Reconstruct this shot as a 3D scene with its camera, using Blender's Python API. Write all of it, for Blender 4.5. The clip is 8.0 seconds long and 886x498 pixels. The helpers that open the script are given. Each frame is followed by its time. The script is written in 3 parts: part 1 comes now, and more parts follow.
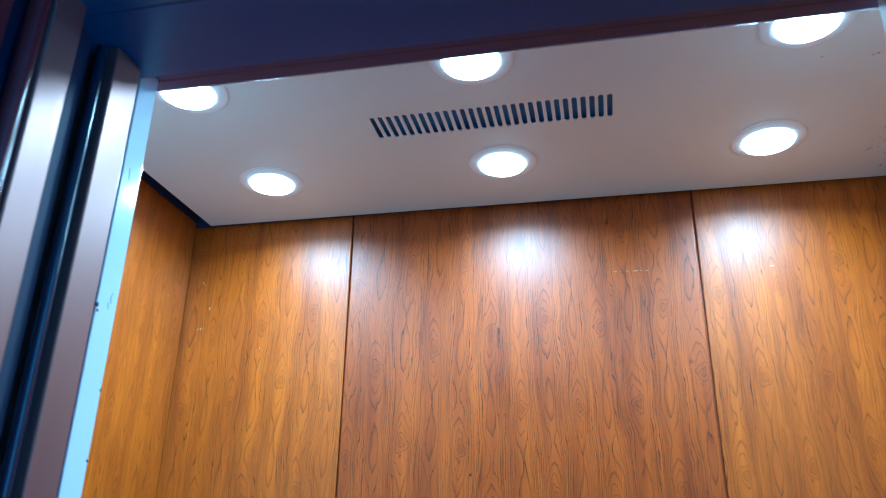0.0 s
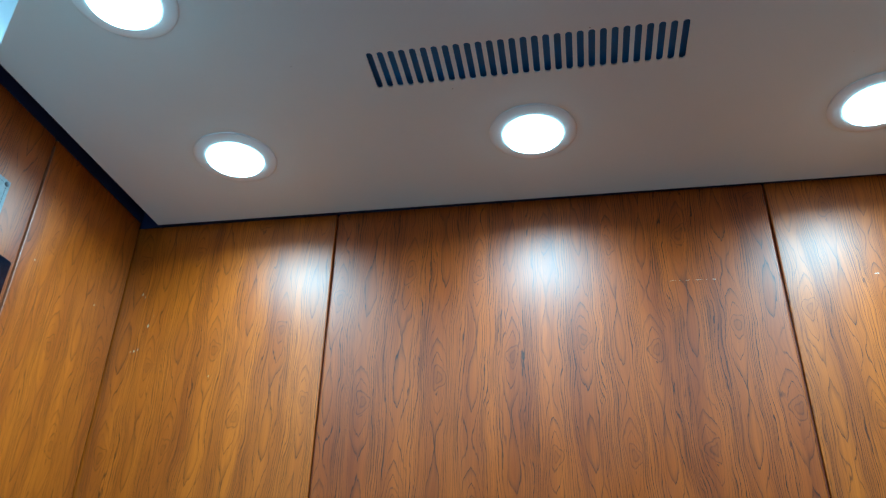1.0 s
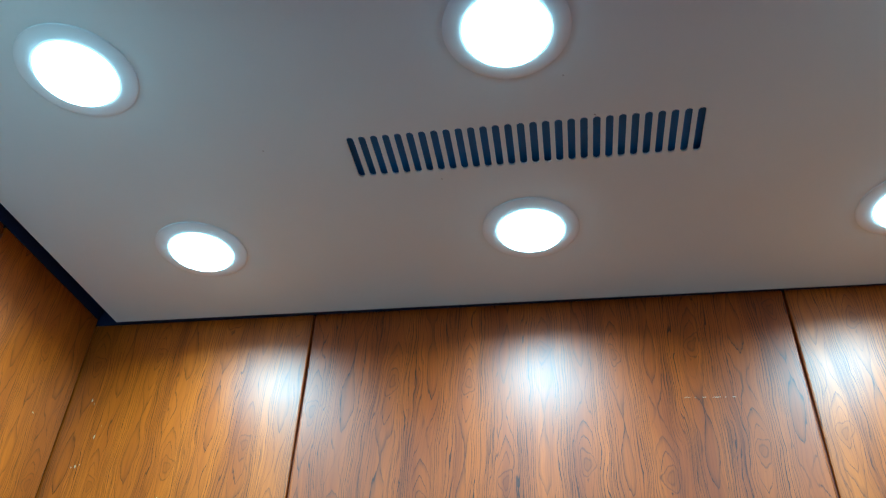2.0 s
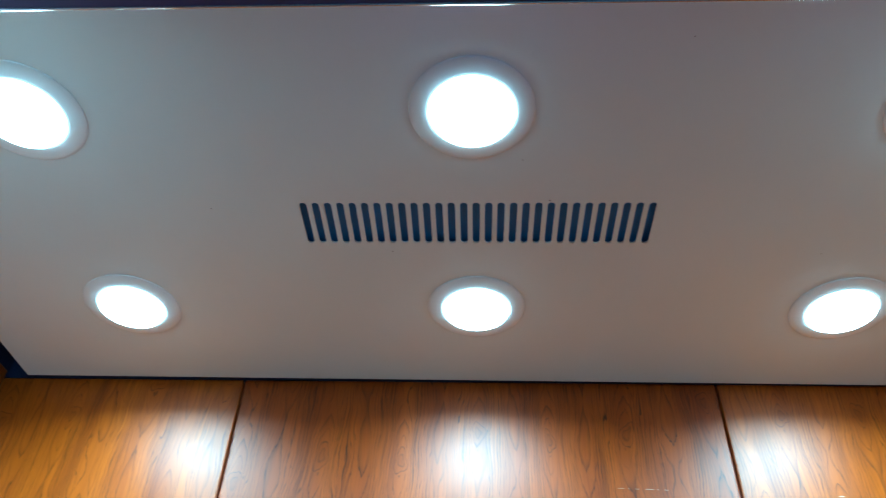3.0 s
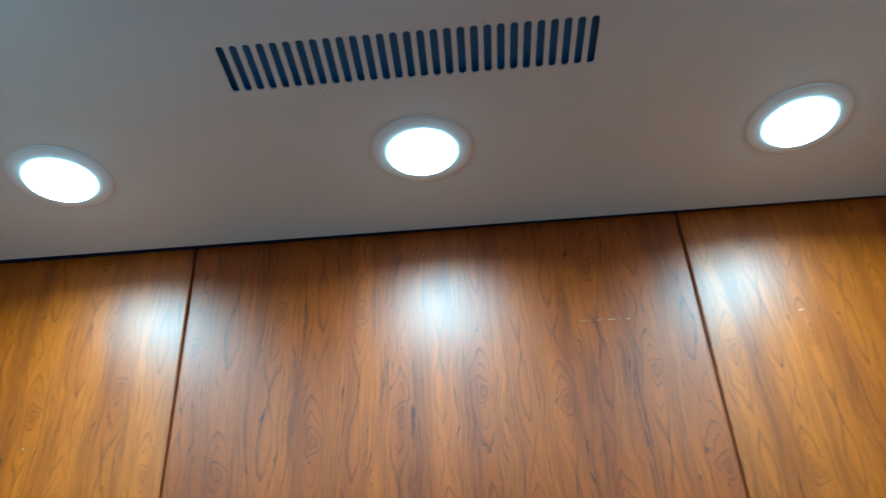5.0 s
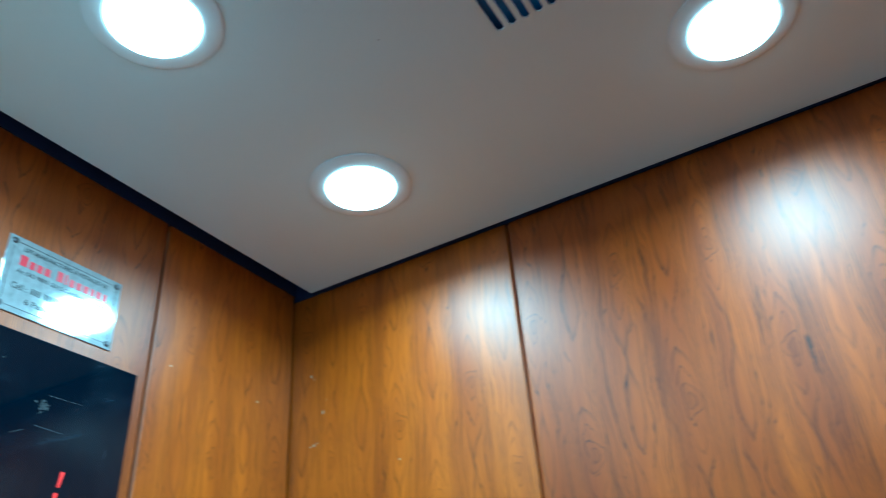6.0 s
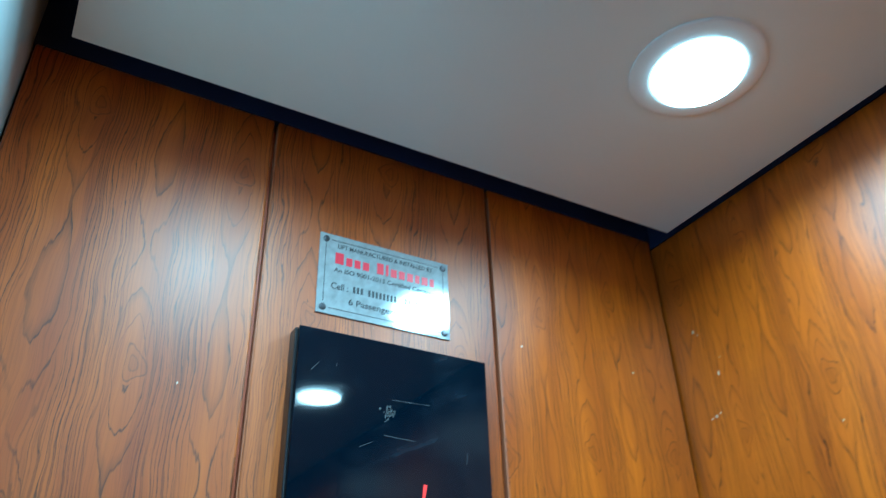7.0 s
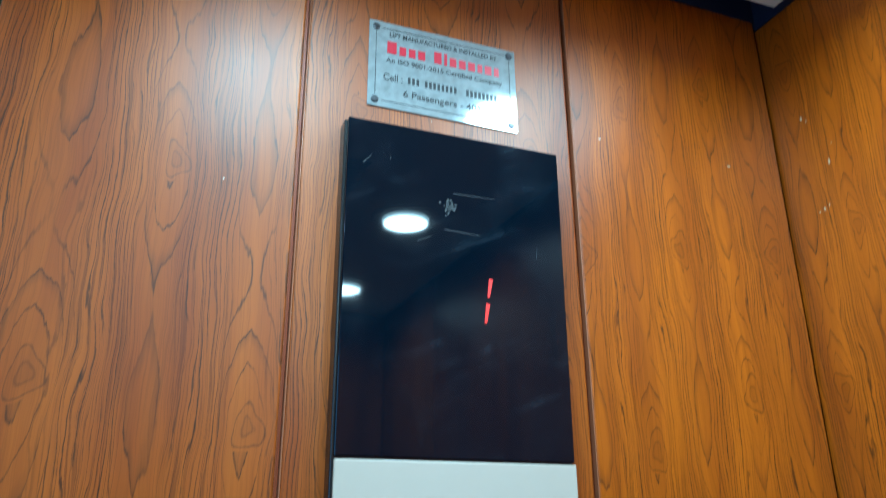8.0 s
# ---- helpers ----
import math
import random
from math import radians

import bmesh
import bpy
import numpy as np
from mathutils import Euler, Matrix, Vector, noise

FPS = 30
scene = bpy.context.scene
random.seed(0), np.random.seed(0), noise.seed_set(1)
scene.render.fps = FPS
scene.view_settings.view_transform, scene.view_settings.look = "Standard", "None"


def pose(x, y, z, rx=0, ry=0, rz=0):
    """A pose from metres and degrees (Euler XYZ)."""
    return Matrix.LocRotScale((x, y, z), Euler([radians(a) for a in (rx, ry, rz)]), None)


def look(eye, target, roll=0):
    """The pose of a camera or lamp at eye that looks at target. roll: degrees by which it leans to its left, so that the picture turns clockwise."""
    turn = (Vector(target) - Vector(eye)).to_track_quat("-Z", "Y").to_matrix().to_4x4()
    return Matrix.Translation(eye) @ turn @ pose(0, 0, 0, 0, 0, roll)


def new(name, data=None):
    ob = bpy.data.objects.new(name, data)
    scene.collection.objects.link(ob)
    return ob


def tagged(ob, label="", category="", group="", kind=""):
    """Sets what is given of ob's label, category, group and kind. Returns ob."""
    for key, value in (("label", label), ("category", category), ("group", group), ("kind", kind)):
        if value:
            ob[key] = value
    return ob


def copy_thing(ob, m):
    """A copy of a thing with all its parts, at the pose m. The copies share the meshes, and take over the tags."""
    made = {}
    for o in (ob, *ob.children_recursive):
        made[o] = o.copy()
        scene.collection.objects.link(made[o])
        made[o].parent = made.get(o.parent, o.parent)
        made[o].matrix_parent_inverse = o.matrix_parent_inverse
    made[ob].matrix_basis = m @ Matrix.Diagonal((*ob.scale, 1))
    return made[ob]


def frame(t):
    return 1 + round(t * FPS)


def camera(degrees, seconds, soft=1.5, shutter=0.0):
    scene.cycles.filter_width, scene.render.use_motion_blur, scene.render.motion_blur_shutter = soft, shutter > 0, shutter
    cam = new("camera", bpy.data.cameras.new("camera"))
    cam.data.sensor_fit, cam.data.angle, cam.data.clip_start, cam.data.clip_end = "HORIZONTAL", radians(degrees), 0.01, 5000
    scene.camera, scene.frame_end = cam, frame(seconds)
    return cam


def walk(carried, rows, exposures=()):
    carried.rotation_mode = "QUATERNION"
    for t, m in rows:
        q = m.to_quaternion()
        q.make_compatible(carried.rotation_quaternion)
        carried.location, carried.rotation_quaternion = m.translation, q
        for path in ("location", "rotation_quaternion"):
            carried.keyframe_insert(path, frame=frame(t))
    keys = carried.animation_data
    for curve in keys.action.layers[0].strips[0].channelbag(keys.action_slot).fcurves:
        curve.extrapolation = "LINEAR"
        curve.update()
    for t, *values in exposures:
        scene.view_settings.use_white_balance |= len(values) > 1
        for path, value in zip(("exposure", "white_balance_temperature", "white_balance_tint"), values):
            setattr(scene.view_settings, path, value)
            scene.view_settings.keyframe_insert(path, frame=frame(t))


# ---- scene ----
cam = camera(60.5, 8.0, 1.1, 0.28)
PATH = [
    (0, (0.159, 0.05, 1.491), (-0.231, 1.859, 2.25), 0.9),
    (0.5, (0.087, 0.28, 1.479), (-0.273, 2.047, 2.342), 1.3),
    (1, (0.037, 0.407, 1.491), (-0.282, 2.126, 2.462), 1.5),
    (1.5, (0.036, 0.489, 1.536), (-0.254, 2.132, 2.639), 1.6),
    (1.7, (0.036, 0.506, 1.548), (-0.262, 2.126, 2.682), 2.1),
    (2.8, (-0.003, 0.5, 1.576), (-0.167, 1.994, 2.896), 3.2),
    (3, (0.003, 0.506, 1.573), (-0.091, 1.995, 2.906), 2.5),
    (3.5, (0.029, 0.538, 1.569), (0.056, 2.044, 2.885), 2.0),
    (4, (0.044, 0.559, 1.563), (0.217, 2.099, 2.827), -0.5),
    (4.2, (0.063, 0.558, 1.57), (0.22, 2.127, 2.8), -0.5),
    (5.3, (0.028, 0.571, 1.569), (-0.228, 2.261, 2.607), -4.1),
    (5.5, (0.015, 0.62, 1.579), (-0.412, 2.271, 2.624), -4.2),
    (6, (-0.012, 0.68, 1.603), (-0.823, 2.168, 2.666), -4.5),
    (6.5, (-0.08, 0.745, 1.63), (-1.255, 1.946, 2.715), -4.0),
    (7, (-0.136, 0.827, 1.671), (-1.6, 1.691, 2.725), -1.8),
    (7.5, (-0.169, 0.882, 1.676), (-1.793, 1.6, 2.595), -0.9),
    (8, (-0.185, 0.894, 1.649), (-1.927, 1.579, 2.354), -0.4),
]
walk(cam, [(t, look(e, a, r)) for t, e, a, r in PATH], [(0.0, 0.7, 4750, 4), (0.5, 0.3, 4880, -2), (1.0, 0.07, 4980, -6), (1.5, 0.1, 4850, -9), (2.8, 0.45, 5200, -5), (3.5, 0.27, 5050, -8), (4.2, 0.13, 5000, -8), (5.5, 0.13, 4880, -12), (6.5, 0.17, 4900, -11), (7.0, 0.15, 5150, -5), (7.5, 0.3, 5350, 1), (8.0, 0.17, 5650, 2)])

# ---------- dimensions of the lift car ----------
XL, XR, YF, YR = -0.734, 0.745, 0.757, 1.5      # inner faces of the car walls
ZC, ZTOP = 2.187, 2.27                          # hung ceiling panel, car roof
CX0, CX1, CY0, CY1 = -0.690, 0.719, 0.787, 1.484  # hung ceiling panel
JL, JR, HEAD = -0.36, 0.462, 2.04               # door opening and its head
LAMPS = ((-0.467, 0.981), (-0.004, 0.982), (0.466, 0.979), (-0.464, 1.306), (0.0, 1.307), (0.471, 1.307))

# ---------- world ----------
world = bpy.data.worlds.new("world")
scene.world = world
world.use_nodes = True
world.node_tree.nodes["Background"].inputs[0].default_value = (0.12, 0.40, 0.80, 1)
world.node_tree.nodes["Background"].inputs[1].default_value = 3.2
LAMP_POWER, BEAM_WATTS, LACQUER, LAMP_TINT = 26.0, 2.50, 0.78, (0.65, 0.99, 1.09)


# ---------- materials ----------
class Nodes:
    """Short calls to build a node material."""

    def __init__(self, name):
        self.mat = bpy.data.materials.new(name)
        self.mat.use_nodes = True
        self.tree = self.mat.node_tree
        self.bsdf = self.tree.nodes["Principled BSDF"]
        self.out = self.tree.nodes["Material Output"]

    def put(self, socket, value):
        if isinstance(value, bpy.types.NodeSocket):
            self.tree.links.new(value, socket)
        else:
            socket.default_value = value

    def math(self, op, a, b=0.0, c=0.0):
        n = self.tree.nodes.new("ShaderNodeMath")
        n.operation = op
        for i, v in enumerate((a, b, c)):
            self.put(n.inputs[i], v)
        return n.outputs[0]

    def position(self):
        g = self.tree.nodes.new("ShaderNodeNewGeometry")
        s = self.tree.nodes.new("ShaderNodeSeparateXYZ")
        self.tree.links.new(g.outputs["Position"], s.inputs[0])
        return s.outputs[0], s.outputs[1], s.outputs[2]

    def vec(self, x, y, z):
        n = self.tree.nodes.new("ShaderNodeCombineXYZ")
        for i, v in enumerate((x, y, z)):
            self.put(n.inputs[i], v)
        return n.outputs[0]

    def noise(self, v, scale=1.0, detail=2.0, rough=0.5, distort=0.0):
        n = self.tree.nodes.new("ShaderNodeTexNoise")
        self.put(n.inputs["Vector"], v)
        n.inputs["Scale"].default_value = scale
        n.inputs["Detail"].default_value = detail
        n.inputs["Roughness"].default_value = rough
        n.inputs["Distortion"].default_value = distort
        return n.outputs[0]

    def white(self, v):
        n = self.tree.nodes.new("ShaderNodeTexWhiteNoise")
        n.noise_dimensions = "1D"
        self.put(n.inputs["W"], v)
        return n.outputs[0]

    def ramp(self, f, stops):
        n = self.tree.nodes.new("ShaderNodeValToRGB")
        self.put(n.inputs[0], f)
        e = n.color_ramp.elements
        while len(e) < len(stops):
            e.new(0.5)
        for el, (p, c) in zip(e, stops):
            el.position = p
            el.color = (*c, 1) if isinstance(c, tuple) else (c, c, c, 1)
        return n.outputs[0]

    def mix(self, f, a, b, mode="MIX"):
        n = self.tree.nodes.new("ShaderNodeMix")
        n.data_type, n.blend_type = "RGBA", mode
        self.put(n.inputs[0], f)
        for i, v in ((6, a), (7, b)):
            self.put(n.inputs[i], (*v, 1) if isinstance(v, tuple) else v)
        return n.outputs[2]

    def bump(self, height, strength=0.2, distance=0.001):
        n = self.tree.nodes.new("ShaderNodeBump")
        n.inputs["Strength"].default_value = strength
        n.inputs["Distance"].default_value = distance
        self.put(n.inputs["Height"], height)
        self.put(self.bsdf.inputs["Normal"], n.outputs[0])

    def done(self, color=None, rough=0.5, metal=0.0, spec=0.5):
        if color is not None:
            self.put(self.bsdf.inputs["Base Color"], (*color, 1) if isinstance(color, tuple) else color)
        self.put(self.bsdf.inputs["Roughness"], rough)
        self.put(self.bsdf.inputs["Metallic"], metal)
        self.put(self.bsdf.inputs["Specular IOR Level"], spec)
        return self.mat


def wood_laminate(name, light, mid, dark, shift, ink, pitch):
    """Printed teak laminate: columns of pointed cathedral arches and lobed knots between combed fibres, under satin lacquer."""
    n = Nodes(name)
    px, py, pz = n.position()
    s = n.math("ADD", n.math("ADD", px, py), shift)
    slow = n.noise(n.vec(n.math("MULTIPLY", s, 5.0), n.math("MULTIPLY", pz, 1.6), 0.3), 1.0, 1.0)
    wob = n.noise(n.vec(n.math("MULTIPLY", s, 24.0), n.math("MULTIPLY", pz, 8.0), 4.0), 1.0, 2.0)
    s2 = n.math("ADD", s, n.math("ADD", n.math("MULTIPLY", n.math("SUBTRACT", slow, 0.5), 0.040),
                                 n.math("MULTIPLY", n.math("SUBTRACT", wob, 0.5), 0.021)))
    # ragged edges of the printed lines
    rag = n.noise(n.vec(n.math("MULTIPLY", s, 420.0), n.math("MULTIPLY", pz, 70.0), 15.0), 1.0, 2.0, 0.6)
    s2 = n.math("ADD", s2, n.math("MULTIPLY", n.math("SUBTRACT", rag, 0.5), 0.0018))
    q = n.math("DIVIDE", s2, pitch)
    col = n.math("FLOOR", q)
    u = n.math("MULTIPLY", n.math("SUBTRACT", n.math("SUBTRACT", q, col), 0.5), 2.0)
    # the arches sit in the middle of a column and are pointed at their tips
    au = n.math("ABSOLUTE", u)
    u2 = n.math("ADD", n.math("MULTIPLY", au, 2.0), n.math("MULTIPLY", n.math("POWER", au, 3.0), 4.0))
    inner = n.math("MAXIMUM", n.math("SUBTRACT", 1.0, n.math("MULTIPLY", u, u)), 0.0)
    fade = n.math("MULTIPLY", inner, inner)
    tip = n.math("MULTIPLY", fade, n.math("MULTIPLY", fade, inner))
    off = n.math("ADD", n.math("MULTIPLY", col, 0.47), n.math("MULTIPLY", n.white(col), 0.16))
    ph = n.math("ADD", n.math("DIVIDE", n.math("ADD", pz, n.math("MULTIPLY", slow, 0.08)), 0.16 + 3.4 * pitch), off)
    # two centres in each period, one of them round the knot, with unequal slopes
    w1 = n.math("SINE", n.math("MULTIPLY", ph, 6.2832))
    w2 = n.math("SINE", n.math("ADD", n.math("MULTIPLY", ph, 12.5664), 0.5))
    wave = n.math("ADD", n.math("MULTIPLY", w1, 0.85), n.math("MULTIPLY", w2, 0.90))
    # a small lobed knot in the middle of a column, once a period
    kz = n.math("SUBTRACT", n.math("SUBTRACT", ph, 0.835), n.math("FLOOR", n.math("SUBTRACT", ph, 0.335)))
    ku, kv = n.math("MULTIPLY", n.math("SUBTRACT", u, 0.06), 2.4 * pitch / 0.055), n.math("MULTIPLY", kz, 16.0 + 300.0 * (pitch - 0.055))
    kd = n.math("SQRT", n.math("ADD", n.math("MULTIPLY", ku, ku), n.math("MULTIPLY", kv, kv)))
    lobe = n.math("COSINE", n.math("ADD", n.math("MULTIPLY", n.math("ARCTAN2", kv, ku), 3.0), n.math("MULTIPLY", n.white(n.math("ADD", col, 7.0)), 6.28)))
    kd = n.math("MULTIPLY", kd, n.math("ADD", 1.0, n.math("MULTIPLY", lobe, 0.18)))
    lobes = n.noise(n.vec(n.math("MULTIPLY", u, 3.4), n.math("MULTIPLY", kz, 18.0), n.math("MULTIPLY", col, 3.0)), 1.0, 1.0)
    kd = n.math("ADD", kd, n.math("MULTIPLY", n.math("SUBTRACT", lobes, 0.5), 0.55))
    knot = n.math("MAXIMUM", n.math("SUBTRACT", 1.0, kd), 0.0)
    f = n.math("ADD", u2, n.math("MULTIPLY", wave, fade))
    fine = n.noise(n.vec(n.math("MULTIPLY", s, 90.0), n.math("MULTIPLY", pz, 9.0), 7.0), 1.0, 3.0, 0.6)
    f = n.math("ADD", f, n.math("MULTIPLY", fine, 0.75))
    saw = n.math("FRACT", f)
    # a drawn line with a soft shade on one side of it; every other arch is heavy at its tip
    line = n.ramp(saw, [(0.0, 0.1), (0.02, 0.0), (0.88, 0.0), (0.935, 0.9), (0.965, 1.0), (1.0, 0.1)])
    shade = n.ramp(saw, [(0.0, 0.0), (0.55, 0.0), (0.93, 1.0), (0.97, 0.0)])
    heavy = n.math("ADD", 0.5, n.math("MULTIPLY", n.math("SINE", n.math("ADD", n.math("MULTIPLY", n.math("FLOOR", f), 3.1416), 1.2)), 0.5))
    gate = n.noise(n.vec(n.math("MULTIPLY", s, 34.0), n.math("MULTIPLY", pz, 11.0), 12.0), 1.0, 2.0)
    swell = n.ramp(gate, [(0.34, 0.25), (0.56, 1.0)])
    line = n.math("MULTIPLY", n.math("MULTIPLY", line, swell), n.math("ADD", 0.85, n.math("MULTIPLY", tip, 0.15)))
    shade = n.math("MULTIPLY", n.math("MULTIPLY", shade, heavy), tip)
    clear = n.ramp(kd, [(0.95, 0.0), (1.15, 1.0)])
    line, shade = n.math("MULTIPLY", line, clear), n.math("MULTIPLY", shade, clear)
    ring = n.ramp(knot, [(0.14, 0.0), (0.20, 1.0), (0.27, 0.05), (0.55, 0.0), (0.64, 0.7), (0.74, 0.1)])
    line = n.math("MAXIMUM", line, n.math("MULTIPLY", ring, 0.75))
    # thin combed fibres that follow the column borders, broken along their length
    drift = n.noise(n.vec(n.math("MULTIPLY", s, 55.0), n.math("MULTIPLY", pz, 3.0), 2.0), 1.0, 2.0, 0.55)
    comb = n.math("FRACT", n.math("ADD", n.math("DIVIDE", s2, 0.0037), n.math("MULTIPLY", drift, 4.5)))
    comb = n.ramp(comb, [(0.74, 0.0), (0.86, 1.0), (0.93, 1.0), (1.0, 0.0)])
    broken = n.ramp(n.noise(n.vec(n.math("MULTIPLY", s, 120.0), n.math("MULTIPLY", pz, 6.0), 17.0), 1.0, 2.0), [(0.38, 0.10), (0.52, 1.0)])
    border = n.ramp(au, [(0.20, 0.15), (0.62, 1.0)])
    fibre = n.math("MULTIPLY", n.math("MULTIPLY", comb, broken), border)
    hair = n.noise(n.vec(n.math("MULTIPLY", s2, 620.0), n.math("MULTIPLY", pz, 7.0), 2.0), 1.0, 2.0, 0.6)
    hair = n.math("MULTIPLY", n.ramp(hair, [(0.50, 0.0), (0.64, 1.0)]), n.math("ADD", 0.12, n.math("MULTIPLY", border, 0.55)))
    pore = n.noise(n.vec(n.math("MULTIPLY", s, 1100.0), n.math("MULTIPLY", pz, 40.0), 9.0), 1.0, 1.0)
    # broad streaks of tone
    band = n.noise(n.vec(n.math("MULTIPLY", s2, 26.0), n.math("MULTIPLY", pz, 2.4), 21.0), 1.0, 3.0, 0.55)
    tone = n.ramp(band, [(0.28, mid), (0.66, light)])
    streak = n.ramp(n.noise(n.vec(n.math("MULTIPLY", s2, 170.0), n.math("MULTIPLY", pz, 3.2), 41.0), 1.0, 3.0, 0.6), [(0.42, 0.0), (0.68, 1.0)])
    tone = n.mix(n.math("MULTIPLY", streak, 0.20), tone, tuple(0.5 * c for c in mid))
    tone = n.mix(n.math("MULTIPLY", pore, 0.14), tone, tuple(0.5 * c for c in mid))
    tone = n.mix(n.math("MULTIPLY", hair, 0.75), tone, tuple(0.25 * c for c in mid))
    tone = n.mix(n.math("MULTIPLY", n.ramp(knot, [(0.0, 0.0), (0.8, 1.0)]), 0.22), tone, tuple(0.55 * c for c in mid))
    tone = n.mix(n.math("MULTIPLY", shade, 0.40), tone, dark)
    tone = n.mix(n.math("MULTIPLY", fibre, 0.90 * ink), tone, dark)
    tone = n.mix(n.math("MULTIPLY", n.math("MULTIPLY", line, n.ramp(pore, [(0.3, 0.6), (0.6, 1.0)])), ink), tone, dark)
    smear = n.noise(n.vec(n.math("MULTIPLY", s, 16.0), n.math("MULTIPLY", pz, 11.0), 33.0), 1.0, 5.0, 0.65)
    tooth = n.noise(n.vec(n.math("MULTIPLY", s, 900.0), n.math("MULTIPLY", pz, 220.0), 5.0), 1.0, 2.0)
    n.bump(n.math("ADD", n.math("MULTIPLY", tooth, 0.6), n.math("MULTIPLY", fibre, -0.5)), 0.04, 0.0005)
    mat = n.done(tone, n.math("ADD", 0.40, n.math("MULTIPLY", smear, 0.14)), 0.0, 0.17)
    # satin lacquer over the print; its brushed film scatters mostly across the grain
    gloss = n.tree.nodes.new("ShaderNodeBsdfAnisotropic")
    gloss.distribution = "BECKMANN"
    n.put(gloss.inputs["Roughness"], n.math("ADD", 0.36, n.math("MULTIPLY", smear, 0.13)))
    gloss.inputs["Anisotropy"].default_value = -0.15
    across = n.tree.nodes.new("ShaderNodeTangent")
    across.direction_type, across.axis = "RADIAL", "Z"
    n.put(gloss.inputs["Tangent"], across.outputs[0])
    fresnel = n.tree.nodes.new("ShaderNodeFresnel")
    fresnel.inputs["IOR"].default_value = 1.45
    both = n.tree.nodes.new("ShaderNodeMixShader")
    n.put(both.inputs[0], n.math("MULTIPLY", fresnel.outputs[0], LACQUER))
    n.put(both.inputs[1], n.bsdf.outputs[0])
    n.put(both.inputs[2], gloss.outputs[0])
    n.put(n.out.inputs[0], both.outputs[0])
    return mat


def worn(name, color, rough, metal=0.0, scale=18.0, vary=0.12, bump=0.05, spec=0.5, stretch=(1.0, 1.0, 1.0)):
    """A plain surface with cloudy stains and fine grain."""
    n = Nodes(name)
    px, py, pz = n.position()
    v = n.vec(n.math("MULTIPLY", px, stretch[0]), n.math("MULTIPLY", py, stretch[1]), n.math("MULTIPLY", pz, stretch[2]))
    cloud = n.noise(v, scale, 4.0, 0.6)
    grain = n.noise(v, scale * 30, 2.0)
    low = tuple(c * (1 - vary) for c in color)
    c = n.mix(cloud, low, color)
    c = n.mix(n.math("MULTIPLY", grain, vary * 0.6), c, tuple(0.6 * k for k in color))
    n.bump(grain, bump, 0.0005)
    return n.done(c, n.math("ADD", rough - 0.05, n.math("MULTIPLY", cloud, 0.10)), metal, spec)


def glowing(name, color, strength):
    n = Nodes(name)
    n.bsdf.inputs["Emission Color"].default_value = (*color, 1)
    n.bsdf.inputs["Emission Strength"].default_value = strength
    return n.done(color, 0.4)


def smeared_glass(name):
    """Black acrylic with wiped smears that scatter a little."""
    n = Nodes(name)
    px, py, pz = n.position()
    v = n.vec(px, py, pz)
    smear = n.ramp(n.noise(v, 14.0, 5.0, 0.65, 0.6), [(0.48, 0.0), (0.75, 1.0)])
    wipe = n.ramp(n.noise(n.vec(px, n.math("MULTIPLY", n.math("ADD", py, n.math("MULTIPLY", pz, 0.5)), 8.0),
                                n.math("MULTIPLY", n.math("SUBTRACT", pz, n.math("MULTIPLY", py, 0.5)), 90.0)), 1.0, 3.0), [(0.55, 0.0), (0.75, 1.0)])
    dust = n.math("MULTIPLY", smear, n.math("ADD", 0.25, wipe))
    c = n.mix(n.math("MULTIPLY", dust, 0.11), (0.0010, 0.0042, 0.0090), (0.10, 0.14, 0.19))
    return n.done(c, n.math("ADD", 0.035, n.math("MULTIPLY", dust, 0.10)), 0.0, 0.36)


GOLD = wood_laminate("golden_teak_laminate", (0.52, 0.115, 0.002), (0.285, 0.053, 0.0015), (0.034, 0.008, 0.003), 0.013, 0.88, 0.055)
BROWN = wood_laminate("brown_teak_laminate", (0.43, 0.084, 0.002), (0.225, 0.036, 0.0015), (0.018, 0.005, 0.003), 0.041, 1.0, 0.056)
SOFT = wood_laminate("soft_brown_teak_laminate", (0.43, 0.100, 0.007), (0.26, 0.046, 0.0035), (0.024, 0.008, 0.003), 0.027, 0.85, 0.074)
GROOVE = worn("dark_red_groove", (0.10, 0.022, 0.011), 0.4)
EDGE = worn("red_brown_laminate_edge", (0.32, 0.065, 0.022), 0.45, spec=0.3)
EDGE_SHEEN = worn("edge_highlight_tone", (0.36, 0.12, 0.055), 0.34, scale=60.0, vary=0.35, stretch=(1, 1, 0.15))
CEIL = worn("off_white_ceiling_paint", (0.81, 0.86, 0.835), 0.45, scale=6.0, vary=0.06, bump=0.10)
RIM = worn("white_plastic_rim", (0.91, 0.94, 0.93), 0.45, vary=0.03, spec=0.2)
GLOW = glowing("lit_diffuser", LAMP_TINT, LAMP_POWER)
EDGE_GLOW = glowing("dim_diffuser_edge", LAMP_TINT, 6.0)
# blue of the sheet added behind the slots, for the haze over their dark
SLOT = worn("vent_haze_blue", (0.05, 0.24, 0.55), 0.6, scale=40.0)
# navy of the car roof, and of the shade painted above the wall panels
ROOF_SHADE = worn("roof_and_shade_navy", (0.012, 0.022, 0.075), 0.6)
FILM = worn("pale_blue_filmed_steel", (0.60, 0.68, 0.70), 0.13, scale=25.0, vary=0.05, bump=0.02, spec=0.7)
STEEL = worn("satin_stainless_steel", (0.26, 0.145, 0.125), 0.40, 0.65, 30.0, 0.10, 0.02, stretch=(1, 1, 0.1))
